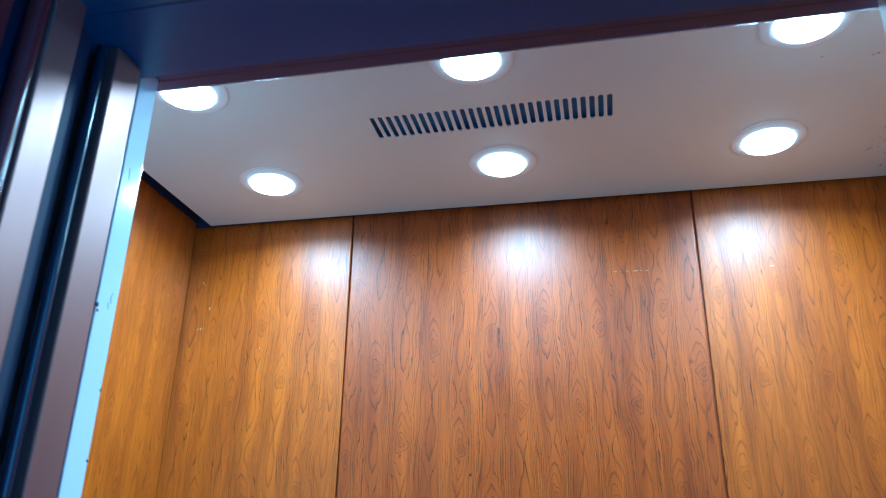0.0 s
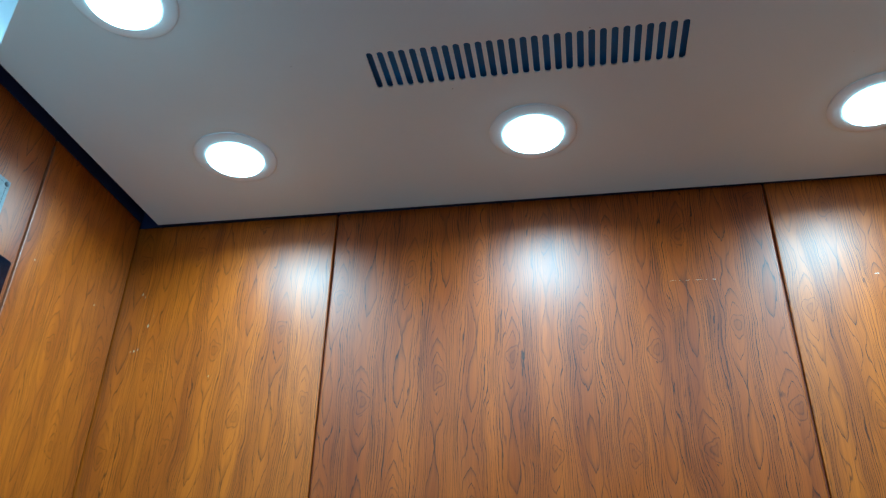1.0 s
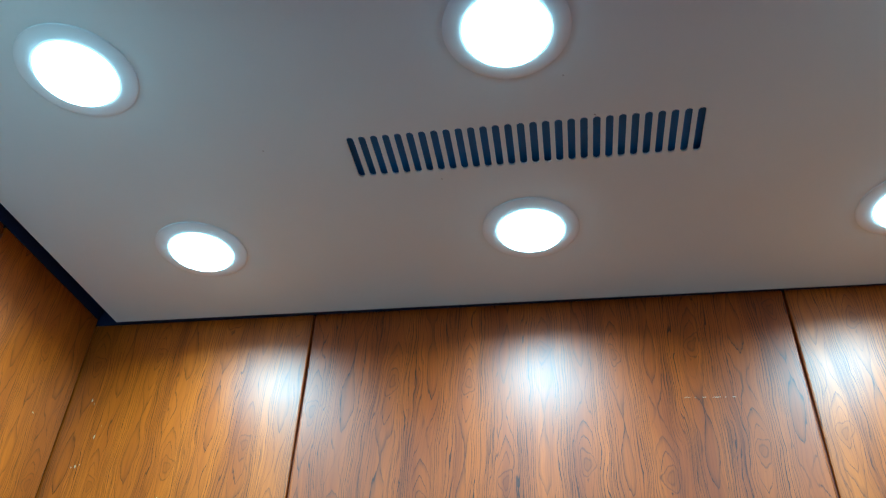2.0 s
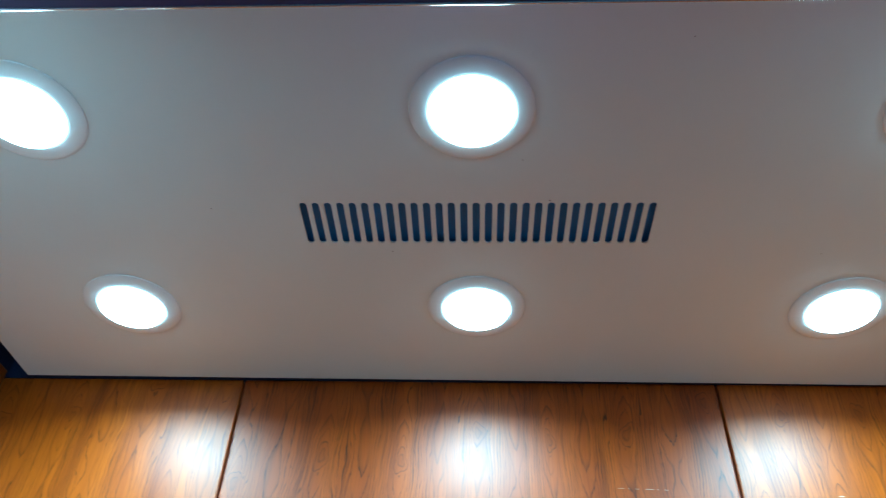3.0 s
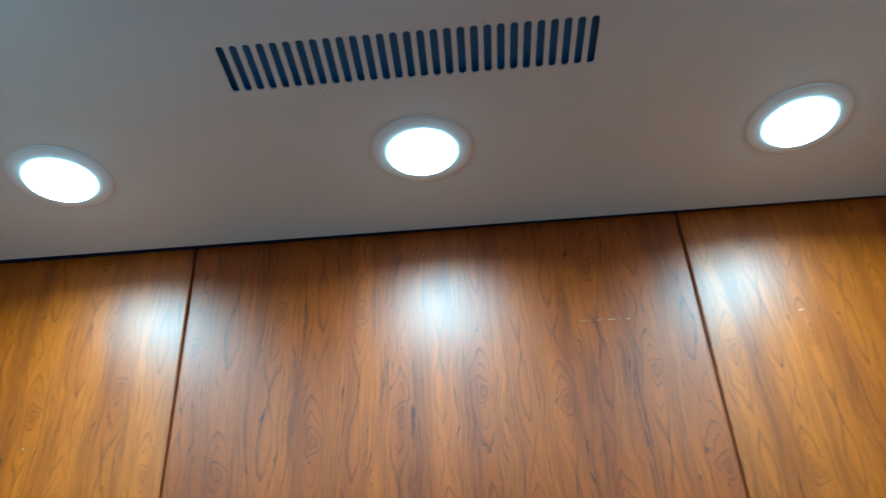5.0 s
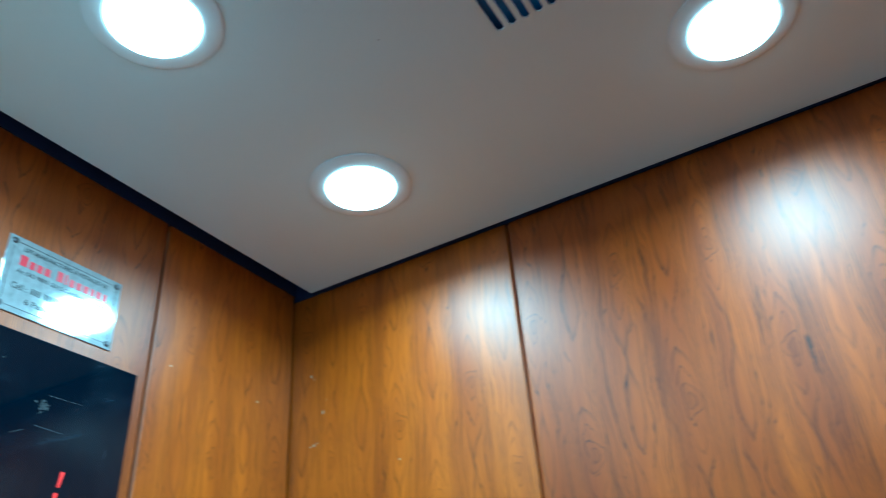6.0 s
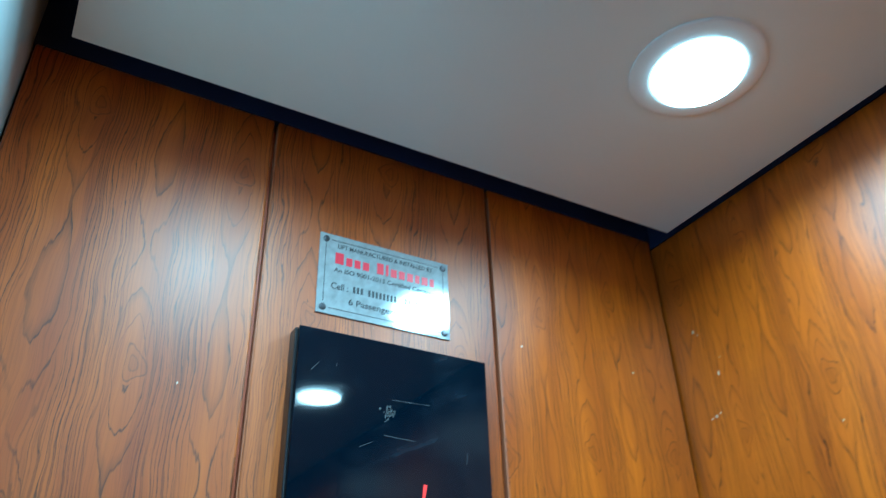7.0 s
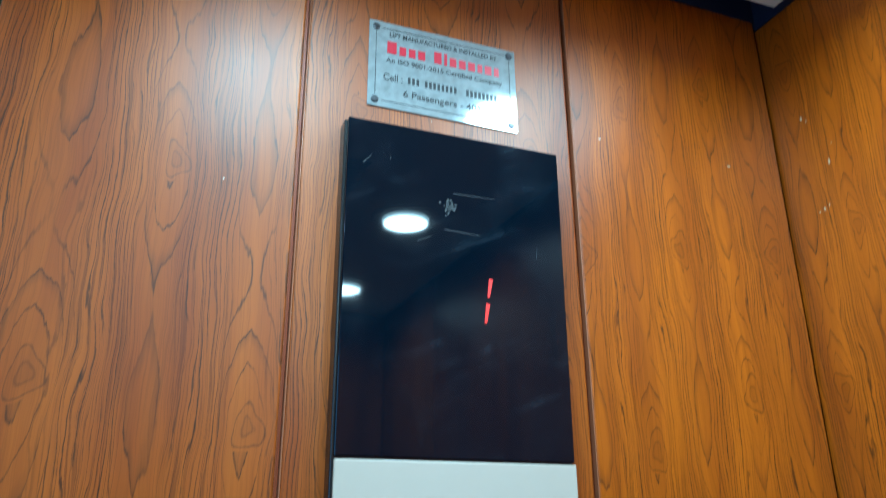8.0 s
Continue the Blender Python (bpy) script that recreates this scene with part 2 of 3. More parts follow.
# the blue in this base stands in for haze over the dark header
HEADST = worn("header_haze_navy", (0.036, 0.10, 0.22), 0.3, 0.0, 20.0, 0.15, 0.02)
LIPST = worn("plum_header_steel", (0.11, 0.11, 0.24), 0.25, 0.3, 20.0, 0.15, 0.02)
BRIGHT = worn("bright_steel_edge", (0.75, 0.76, 0.80), 0.16, 1.0)
MAROON = worn("maroon_gloss_paint", (0.10, 0.018, 0.022), 0.22, scale=20.0)
NAVY = worn("dark_navy_rubber", (0.008, 0.014, 0.032), 0.22)
MATT = worn("matt_dark_navy", (0.008, 0.018, 0.045), 0.65)
BLACK = worn("black_plastic_housing", (0.010, 0.010, 0.012), 0.25)
GLASS = smeared_glass("black_acrylic_face")
SILVER = worn("silver_grey_plate", (0.50, 0.42, 0.36), 0.35, scale=30.0, vary=0.06)
PLATE = worn("brushed_aluminium_plate", (0.70, 0.78, 0.81), 0.08, 0.5, 130.0, 0.65, 0.03)
INK = worn("black_ink", (0.015, 0.015, 0.02), 0.5)
RED = worn("red_enamel", (0.62, 0.015, 0.04), 0.4)
SCREW = worn("dark_screw_steel", (0.10, 0.10, 0.11), 0.35, 0.8)
DIGIT = glowing("red_led_segment", (1.0, 0.03, 0.025), 0.13)
CHIP = worn("pale_chipped_core", (0.55, 0.42, 0.32), 0.7)
SCUFF = worn("dark_scuff", (0.24, 0.23, 0.23), 0.7)
SPECK = worn("grey_dirt", (0.40, 0.39, 0.38), 0.8)
SCRATCH = worn("pale_scratch", (0.013, 0.017, 0.024), 0.5)
SMUDGE = worn("grey_finger_grease", (0.006, 0.010, 0.015), 0.5)
PLASTER = worn("grey_hall_plaster", (0.40, 0.39, 0.38), 0.8, scale=8.0)
TILE = worn("grey_floor_stone", (0.13, 0.14, 0.15), 0.35, scale=12.0, vary=0.3)


# ---------- mesh helpers ----------
def box(bm, x0, x1, y0, y1, z0, z1, bevel=0.0, segments=2):
    r = bmesh.ops.create_cube(bm, size=1.0)
    bmesh.ops.scale(bm, vec=(x1 - x0, y1 - y0, z1 - z0), verts=r["verts"])
    bmesh.ops.translate(bm, vec=((x0 + x1) / 2, (y0 + y1) / 2, (z0 + z1) / 2), verts=r["verts"])
    if bevel:
        edges = list({e for v in r["verts"] for e in v.link_edges})
        bmesh.ops.bevel(bm, geom=edges, offset=bevel, segments=segments, profile=0.5, affect="EDGES")
    return bm


def slab(*a, **k):
    return box(bmesh.new(), *a, **k)


def lathe(profile, steps=48):
    """Turns a profile of (radius, z) round the z axis."""
    bm = bmesh.new()
    rings = []
    for r, z in profile:
        rings.append([bm.verts.new((r * math.cos(a), r * math.sin(a), z)) for a in [2 * math.pi * i / steps for i in range(steps)]])
    for a, b in zip(rings, rings[1:]):
        for i in range(steps):
            bm.faces.new((a[i], a[(i + 1) % steps], b[(i + 1) % steps], b[i]))
    return bm, rings


def part(name, bm, material, parent=None, label="", smooth=False):
    me = bpy.data.meshes.new(name)
    bmesh.ops.recalc_face_normals(bm, faces=bm.faces[:])
    bm.to_mesh(me)
    bm.free()
    me.materials.append(material)
    if smooth:
        me.shade_smooth()
    ob = new(name, me)
    if parent:
        ob.parent = parent
    if label:
        ob["label"] = label
    return ob


def structure(name, bm, material, label, category):
    return tagged(part(name, bm, material), label, category, kind="structure")


# ---------- car walls ----------
T = 0.012
rear = structure("wall_rear", slab(XL - 0.03, XR + 0.03, YR + T, YR + 0.04, 0, ZTOP), GROOVE, "rear lift wall clad in teak laminate panels", "wall")
left = structure("wall_left", slab(XL - 0.04, XL - T, YF, YR + T, 0, ZTOP), GROOVE, "side lift wall clad in teak laminate panels", "wall")
right = structure("wall_right", slab(XR + T, XR + 0.04, YF, YR + T, 0, ZTOP), GROOVE, "opposite lift wall clad in teak laminate panels", "wall")
G = 0.0019
ZP, ZS, ZQ = ZC + 0.005, ZC + 0.015, ZC + 0.004  # tops of the rear and the two side laminates; above, navy stands in for shade
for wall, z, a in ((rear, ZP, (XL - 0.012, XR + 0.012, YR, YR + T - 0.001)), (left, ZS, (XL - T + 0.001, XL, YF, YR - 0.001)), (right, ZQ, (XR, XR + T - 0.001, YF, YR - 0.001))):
    part("upper_shade_band", slab(*a, z + 0.0005, ZTOP - 0.001), ROOF_SHADE, wall, "navy band painted as shade above the panels")


def rear_panel(x0, x1, mat, label):
    x0 = x0 + G if x0 > XL else x0 - 0.004
    x1 = x1 - G if x1 < XR else x1 + 0.004
    return part("panel", slab(x0, x1, YR, YR + T - 0.001, 0.09, ZP, 0.0020, 3), mat, rear, label)


rear_panel(XL, -0.3555, GOLD, "golden teak laminate panel")
rear_panel(-0.3555, 0.3565, BROWN, "red-brown teak laminate panel")
rear_panel(0.3565, XR, GOLD, "golden teak laminate panel")


def side_panel(y0, y1, mat, wall, x, sign, label):
    a, b = (x - T + 0.001, x) if sign > 0 else (x, x + T - 0.001)
    return part("panel", slab(a, b, y0 + G, y1 - (G if y1 < 1.4 else 0.0), 0.09, ZS if sign > 0 else ZQ, 0.0020, 3), mat, wall, label)


for wall, x, sign in ((left, XL, 1), (right, XR, -1)):
    side_panel(YF, 0.986, SOFT, wall, x, sign, "red-brown teak laminate panel")
    side_panel(0.986, 1.241, SOFT, wall, x, sign, "narrow red-brown teak laminate panel")
    side_panel(1.241, YR - 0.0030, GOLD, wall, x, sign, "golden teak laminate panel")

# thin laminate edging that stands in each joint
for x in (-0.3555, 0.3565):
    part("joint_strip", slab(x - 0.0013, x + 0.0013, YR + 0.0060, YR + T, 0.09, ZP), EDGE, rear, "red-brown joint strip")
for wall, x in ((left, XL - 0.0088), (right, XR + 0.0088)):
    for y in (0.986, 1.241):
        part("joint_strip", slab(x - 0.0030, x + 0.0030, y - 0.0013, y + 0.0013, 0.09, ZQ), EDGE, wall, "red-brown joint strip")

        # pale strip added for the light that the panel's bevel catches
        part("edge_highlight", slab(x - 0.0010 if wall is left else x - 0.0093, x + 0.0093 if wall is left else x + 0.0010, y + 0.0012, y + 0.0024, 0.09, ZQ - 0.001, 0.0005), EDGE_SHEEN, wall, "pale strip painted as the lit edge of the panel")

# ---------- hung ceiling with the row of vent slots ----------
SLOTS, PITCH, SX, SY0, SY1, SW = 29, 0.01423, -0.1992, 1.113, 1.181, 0.0086


def ceiling_mesh():
    bm = bmesh.new()

    def face(pts):
        bm.faces.new([bm.verts.new((x, y, ZC)) for x, y in pts])

    xa, xb = SX - PITCH / 2, SX + PITCH * (SLOTS - 0.5)
    ya, yb = SY0 - 0.01, SY1 + 0.01
    face([(CX0, CY0), (CX0, ya), (CX1, ya), (CX1, CY0)])
    face([(CX0, yb), (CX0, CY1), (CX1, CY1), (CX1, yb)])
    face([(CX0, ya), (CX0, yb), (xa, yb), (xa, ya)])
    face([(xb, ya), (xb, yb), (CX1, yb), (CX1, ya)])
    r = SW * 0.5
    for i in range(SLOTS):
        c = SX + i * PITCH
        for sgn in (-1, 1):
            arc = [(c + sgn * r * math.sin(a), SY0 + r - r * math.cos(a)) for a in [k * math.pi / 10 for k in range(6)]]
            arc += [(c + sgn * r * math.cos(a), SY1 - r + r * math.sin(a)) for a in [k * math.pi / 10 for k in range(6)]]
            e = c + sgn * PITCH / 2
            face([(c, ya)] + arc + [(c, yb), (e, yb), (e, ya)])
    bmesh.ops.remove_doubles(bm, verts=bm.verts[:], dist=0.0001)
    bmesh.ops.recalc_face_normals(bm, faces=bm.faces[:])
    geo = bmesh.ops.extrude_face_region(bm, geom=bm.faces[:])
    bmesh.ops.translate(bm, vec=(0, 0, 0.0022), verts=[v for v in geo["geom"] if isinstance(v, bmesh.types.BMVert)])
    # the panel hangs slightly askew at its rear and side edges
    for v in bm.verts:
        if v.co.x < CX0 + 0.01:
            v.co.x -= 0.005 * (CY1 - v.co.y) / (CY1 - CY0)
        if v.co.y > 1.4:
            v.co.y += 0.006 * (v.co.x - CX0) / (CX1 - CX0)
    # folded lip round the panel
    for x0, x1, y0, y1 in ((CX0, CX0 + 0.002, CY0, CY1), (CX1 - 0.002, CX1, CY0, CY1), (CX0, CX1, CY0, CY0 + 0.002), (CX0, CX1, CY1 - 0.003, CY1 - 0.001)):
        box(bm, x0 + 0.0003, x1 - 0.0003, y0 + 0.0003, y1 - 0.0003, ZC + 0.002, ZC + 0.03)
    return bm


ceiling = structure("ceiling", ceiling_mesh(), CEIL, "off-white hung ceiling panel with a row of vent slots", "ceiling")
structure("vent_backing", slab(SX - 0.03, SX + PITCH * SLOTS + 0.02, SY0 - 0.03, SY1 + 0.03, ZC + 0.010, ZC + 0.013), SLOT, "added sheet behind the ceiling vent slots, blue for the haze", "vent")
structure("car_roof", slab(XL - 0.04, XR + 0.04, 0.60, YR + 0.04, ZTOP, ZTOP + 0.03), ROOF_SHADE, "dark steel lift roof above the hung ceiling", "roof")

# ---------- car floor, front returns and header ----------
structure("floor", slab(XL - 0.04, XR + 0.04, 0.60, YR + 0.04, -0.03, 0.0), TILE, "grey stone lift floor", "floor")
YJ = 0.7235
ret = structure("front_return_left", slab(XL - 0.04, JL, YJ, YF, 0, ZTOP, 0.0012), FILM, "pale blue filmed steel return beside the lift door", "door jamb")
ret2 = structure("front_return_right", slab(JR, XR + 0.04, YJ, YF, 0, ZTOP, 0.0012), FILM, "pale blue filmed steel return on the other side of the lift door", "door jamb")
# thin near-black skin over the front face of each return
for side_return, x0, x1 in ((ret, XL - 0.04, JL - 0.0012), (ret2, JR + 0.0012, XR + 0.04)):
    part("front_skin", slab(x0, x1, YJ - 0.0014, YJ - 0.0001, 0.0, ZTOP - 0.001), MATT, side_return, "near-black skin over the front of the return")
header = structure("car_header", slab(JL + 0.001, JR - 0.001, 0.731, YF, HEAD, ZTOP), LIPST, "dark glossy steel header over the lift door", "header")

# small raised dark dots along the edges of the left return
for y, z, r in ((YJ + 0.001, 1.737, 0.0032), (YJ + 0.003, 1.731, 0.0022), (YF - 0.0015, 1.652, 0.0018), (YF - 0.0015, 1.580, 0.0022), (YF - 0.004, 1.66, 0.0008)):
    bm = bmesh.new()
    bmesh.ops.create_icosphere(bm, subdivisions=1, radius=r)
    bmesh.ops.scale(bm, vec=(0.5, 0.8, 1.0), verts=bm.verts[:])
    bmesh.ops.translate(bm, vec=(JL, y, z), verts=bm.verts[:])
    part("dark_dot", bm, SCREW, ret, "small dark dot on the edge of the return")
for y0, z0, y1, z1 in ((0.744, 1.752, 0.746, 1.744), (0.741, 1.744, 0.743, 1.737), (0.747, 1.757, 0.7445, 1.752), (0.735, 1.905, 0.737, 1.890)):
    bm = bmesh.new()
    box(bm, JL - 0.0002, JL + 0.0003, -0.0004, 0.0004, 0, math.hypot(y1 - y0, z1 - z0))
    bmesh.ops.rotate(bm, matrix=Matrix.Rotation(math.atan2(y0 - y1, z1 - z0), 3, "X"), cent=(JL, 0, 0), verts=bm.verts[:])
    bmesh.ops.translate(bm, vec=(0, y0, z0), verts=bm.verts[:])
    part("film_scratch", bm, SCUFF, ret, "dark scratch in the film")

part("fascia", slab(JL - 0.03, JR + 0.03, YF + 0.0008, 0.778, HEAD, ZTOP - 0.001), LIPST, header)
trim, _ = lathe([(0.0013, 0.0), (0.0013, JR - JL + 0.056)], 12)
bmesh.ops.rotate(trim, matrix=Matrix.Rotation(radians(90), 3, "Y"), verts=trim.verts[:])
bmesh.ops.translate(trim, vec=(JL - 0.028, 0.7784, HEAD + 0.0006), verts=trim.verts[:])
part("edge_trim", trim, BRIGHT, header, "bright rounded steel edge", smooth=True)

# ---------- landing side: frame, door edges, hall ----------
HW = 2.012


def landing_frame(side):
    """One jamb of the landing entrance with its recess and bead; side is -1 or 1."""
    xf = (JL + 0.025) if side < 0 else (JR - 0.025)
    outer = xf + side * 0.30

    def span(a, b):
        return (min(a, b), max(a, b))

    body = structure("landing_jamb", slab(*span(xf, outer), 0.549, 0.589, 0, HW + 0.2, 0.002), STEEL, "satin steel landing door jamb", "door jamb")
    part("back_jamb", slab(*span(xf + side * 0.016, outer), 0.40, 0.520, 0, HW + 0.2, 0.003), MAROON, body, "maroon painted outer jamb")
    part("groove", slab(*span(xf + side * 0.022, outer), 0.520, 0.549, 0, HW + 0.2), NAVY, body, "dark groove")
    bead, _ = lathe([(0.0095, 0.0), (0.0095, HW + 0.2)], 24)
    bmesh.ops.translate(bead, vec=(xf + side * 0.010, 0.540, 0), verts=bead.verts[:])
    part("bead", bead, MAROON, body, "maroon rounded bead", smooth=True)
    return body


landing_frame(-1)
landing_frame(1)


def door_leaf(name, x0, x1, y0, y1, mat, label):
    return tagged(part(name, slab(x0, x1, y0, y1, 0.01, HW - 0.003, 0.002), mat), label, "lift door", "opened lift doors")


# opened leaves, stacked in the pockets beside the opening
for side, xe, xo in ((-1, JL + 0.022, XL - 0.25), (1, JR - 0.022, XR + 0.25)):
    a, b = min(xe, xo), max(xe, xo)
    leaf = door_leaf("car_door", a, b, 0.649, 0.693, STEEL, "satin steel lift car door slid open")
    xa, xb = xe + side * 0.02, xo
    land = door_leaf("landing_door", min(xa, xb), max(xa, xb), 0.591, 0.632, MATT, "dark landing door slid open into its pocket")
    seal, _ = lathe([(0.006, 0.0), (0.006, HW - 0.02)], 20)
    bmesh.ops.translate(seal, vec=(xe + side * 0.012, 0.640, 0.01), verts=seal.verts[:])
    part("edge_bumper", seal, NAVY, leaf, "glossy dark rubber bumper", smooth=True)

structure("landing_header", slab(JL - 0.3, JR + 0.3, 0.40, 0.60, HW, HW + 0.03, 0.002), HEADST, "dark steel landing door header", "header")
structure("door_track", slab(XL - 0.3, XR + 0.3, 0.601, 0.712, HW, HW + 0.05), HEADST, "door track cover over the sill gap, haze painted in blue", "header")
structure("hall_wall_left", slab(-2.0, JL - 0.27, 0.40, 0.60, 0, 2.7), PLASTER, "grey plaster hall wall beside the lift", "wall")
structure("hall_wall_right", slab(JR + 0.27, 2.0, 0.40, 0.60, 0, 2.7), PLASTER, "grey plaster hall wall beyond the lift", "wall")
structure("hall_wall_over", slab(JL - 0.27, JR + 0.27, 0.402, 0.60, HW + 0.2, 2.7), PLASTER, "grey plaster hall wall over the lift door", "wall")
structure("hall_floor", slab(-2.0, 2.0, -1.6, 0.60, -0.04, 0.0), TILE, "grey stone hall floor", "floor")
structure("hall_ceiling", slab(-2.0, 2.0, -1.6, 0.60, 2.7, 2.75), PLASTER, "grey plaster hall ceiling", "ceiling")
structure("hall_wall_back", slab(-2.0, 2.0, -1.65, -1.6, 0, 2.7), PLASTER, "grey plaster hall wall facing the lift", "wall")
structure("hall_wall_end", slab(-2.05, -2.0, -1.6, 0.6, 0, 2.7), PLASTER, "grey plaster end wall of the hall", "wall")

# ---------- the six downlights ----------


def downlight():
    base = tagged(new("downlight"), "round white recessed downlight, lit, in the ceiling", "ceiling lamp", "ceiling downlights")
    bm, rings = lathe([(0.0640, 0.0), (0.0641, -0.0008), (0.0638, -0.0014), (0.0630, -0.0018), (0.0610, -0.0022), (0.0560, -0.0029), (0.0500, -0.0036), (0.0470, -0.0041), (0.0444, -0.0042), (0.0440, -0.0036)], 64)
    part("rim", bm, RIM, base, "white plastic rim", smooth=True)
    bm, rings = lathe([(0.0418, -0.0082), (0.0380, -0.0090), (0.020, -0.0096)], 64)
    bm.faces.new(rings[-1])
    lens = part("diffuser", bm, GLOW, base, "glowing white diffuser", smooth=True)
    bm, rings = lathe([(0.0438, -0.0034), (0.0435, -0.0056), (0.0428, -0.0074), (0.0418, -0.0082)], 64)
    part("diffuser_edge", bm, EDGE_GLOW, lens, "dimmer edge of the diffuser", smooth=True)
    beam = bpy.data.lights.new("beam", "AREA")
    beam.shape, beam.size, beam.spread = "DISK", 0.080, radians(160)
    beam.energy, beam.color = BEAM_WATTS, LAMP_TINT
    lamp = new("beam", beam)
    lamp.parent = base
    lamp.matrix_basis = pose(0, 0, -0.0125)
    return base


first = downlight()
first.matrix_basis = pose(*LAMPS[0], ZC)
for lx, ly in LAMPS[1:]:
    copy_thing(first, pose(lx, ly, ZC))

# ---------- control panel on the side wall ----------
PY0, PY1, PZ1, PZS, PXF = 1.021, 1.2125, 1.9685, 1.700, XL + 0.018
panel = tagged(new("control_panel"), "black glossy lift control panel with a red digit", "control panel")
panel.matrix_basis = pose(XL, PY0, 1.0)


def on_panel(name, bm, mat, label="", parent=None, smooth=False):
    bmesh.ops.translate(bm, vec=(-XL, -PY0, -1.0), verts=bm.verts[:])
    return part(name, bm, mat, parent or panel, label, smooth)


on_panel("housing", slab(XL, PXF - 0.0035, PY0 - 0.0022, PY1 - 0.0006, 0.90, PZ1 - 0.0006, 0.001), BLACK, "black side housing")
face = on_panel("display_face", slab(PXF - 0.003, PXF, PY0, PY1, PZS + 0.001, PZ1, 0.0009), GLASS, "scratched black acrylic display face")
on_panel("button_plate", slab(PXF - 0.003, PXF + 0.0006, PY0, PY1, 0.90, PZS - 0.001, 0.0009), SILVER, "silver grey button plate")


def bar(y0, z0, y1, z1, width, x, depth=0.0006):
    """A thin bar on the side wall from one place to another."""
    d = Vector((0, y1 - y0, z1 - z0))
    side = Vector((0, -d.z, d.y)).normalized() * width / 2
    bm = bmesh.new()
    q = [Vector((x, y0, z0)) + side, Vector((x, y0, z0)) - side, Vector((x, y1, z1)) - side * 0.6, Vector((x, y1, z1)) + side * 0.6]
    lo = [bm.verts.new(p) for p in q]
    hi = [bm.verts.new(p + Vector((depth, 0, 0))) for p in q]
    bm.faces.new(lo)
    bm.faces.new(hi)
    for i in range(4):
        bm.faces.new((lo[i], lo[(i + 1) % 4], hi[(i + 1) % 4], hi[i]))
    return bm


# the face leans a little forward at its top
face.matrix_basis = pose(0, 0, 0.83) @ pose(0, 0, 0, 0, 0.62, 0) @ pose(0, 0, -0.83)
on_panel("digit_segment", bar(1.1442, 1.843, 1.1418, 1.8275, 0.0034, PXF), DIGIT, "glowing red digit segment", face)
on_panel("digit_segment", bar(1.1412, 1.822, 1.1388, 1.806, 0.0034, PXF), DIGIT, "glowing red digit segment", face)

# ---------- name plate ----------
NY0, NY1, NZ0, NZ1 = 1.0405, 1.1840, 1.9940, 2.0818
plate = tagged(new("name_plate"), "brushed aluminium maker's plate screwed to the teak wall", "name plate")
plate.matrix_basis = pose(XL, NY0, NZ0)
PX = XL + 0.0016


def on_plate(name, bm, mat, label="", smooth=False):
    bmesh.ops.translate(bm, vec=(-XL, -NY0, -NZ0), verts=bm.verts[:])
    return part(name, bm, mat, plate, label, smooth)


on_plate("sheet", slab(XL, PX, NY0, NY1, NZ0, NZ1, 0.0004), PLATE, "brushed aluminium sheet")
m = 0.0065
for a in ((NY0 + m, NZ0 + m + 0.006, NY0 + m, NZ1 - m - 0.005), (NY1 - m, NZ0 + m + 0.006, NY1 - m, NZ1 - m - 0.005),
          (NY0 + m + 0.006, NZ1 - m, NY1 - m - 0.005, NZ1 - m), (NY0 + m + 0.006, NZ0 + m, NY1 - m - 0.005, NZ0 + m)):
    on_plate("border_line", bar(*a, 0.0007, PX, 0.0002), INK, "thin black border line")
for y in (NY0 + m, NY1 - m):
    for z in (NZ0 + m, NZ1 - m):
        bm, rings = lathe([(0.0036, 0.0), (0.0034, 0.0009), (0.0018, 0.0016)], 20)
        bm.faces.new(rings[-1])
        box(bm, -0.0024, 0.0024, -0.0004, 0.0004, 0.0012, 0.0018)
        box(bm, -0.0004, 0.0004, -0.0024, 0.0024, 0.0012, 0.0018)
        bmesh.ops.rotate(bm, matrix=Matrix.Rotation(radians(90), 3, "Y"), verts=bm.verts[:])
        bmesh.ops.rotate(bm, matrix=Matrix.Rotation(random.uniform(0, 1.5), 3, "X"), verts=bm.verts[:])
        bmesh.ops.translate(bm, vec=(PX, y, z), verts=bm.verts[:])
        on_plate("screw", bm, SCREW, "dark cross-head screw")


def lettering(text, y, z, size, width, mat):
    """Letters on the plate, squeezed to a width, read from inside the car."""
    curve = bpy.data.curves.new("lettering", "FONT")
    curve.body, curve.size, curve.extrude, curve.offset = text, size, 0.0001, size * 0.012
    tmp = new("lettering", curve)
    me = bpy.data.meshes.new_from_object(tmp.evaluated_get(bpy.context.evaluated_depsgraph_get()))
    bpy.data.objects.remove(tmp)
    w = max(v.co.x for v in me.vertices)
    me.transform(Matrix.Diagonal((width / w, 1, 1, 1)))
    # text x runs along y, text y along z, and it faces into the car
    me.transform(Matrix(((0, 0, 1, PX + 0.0002 - XL), (1, 0, 0, y - NY0), (0, 1, 0, z - NZ0), (0, 0, 0, 1))))
    me.materials.clear()
    me.materials.append(mat)
    ob = new("lettering", me)
    ob.parent = plate
    ob["label"] = "black printed lettering"
    return ob


lettering("LIFT MANUFACTURED & INSTALLED BY", NY0 + 0.0185, 2.0672, 0.0068, 0.106, INK)
lettering("An ISO 9001-2015 Certified Company", NY0 + 0.016, 2.0405, 0.0066, 0.113, INK)
lettering("Cell :", NY0 + 0.0135, 2.0215, 0.0100, 0.0180, INK)
lettering("6 Passengers - 40", NY0 + 0.032, 2.0080, 0.0092, 0.070, INK)
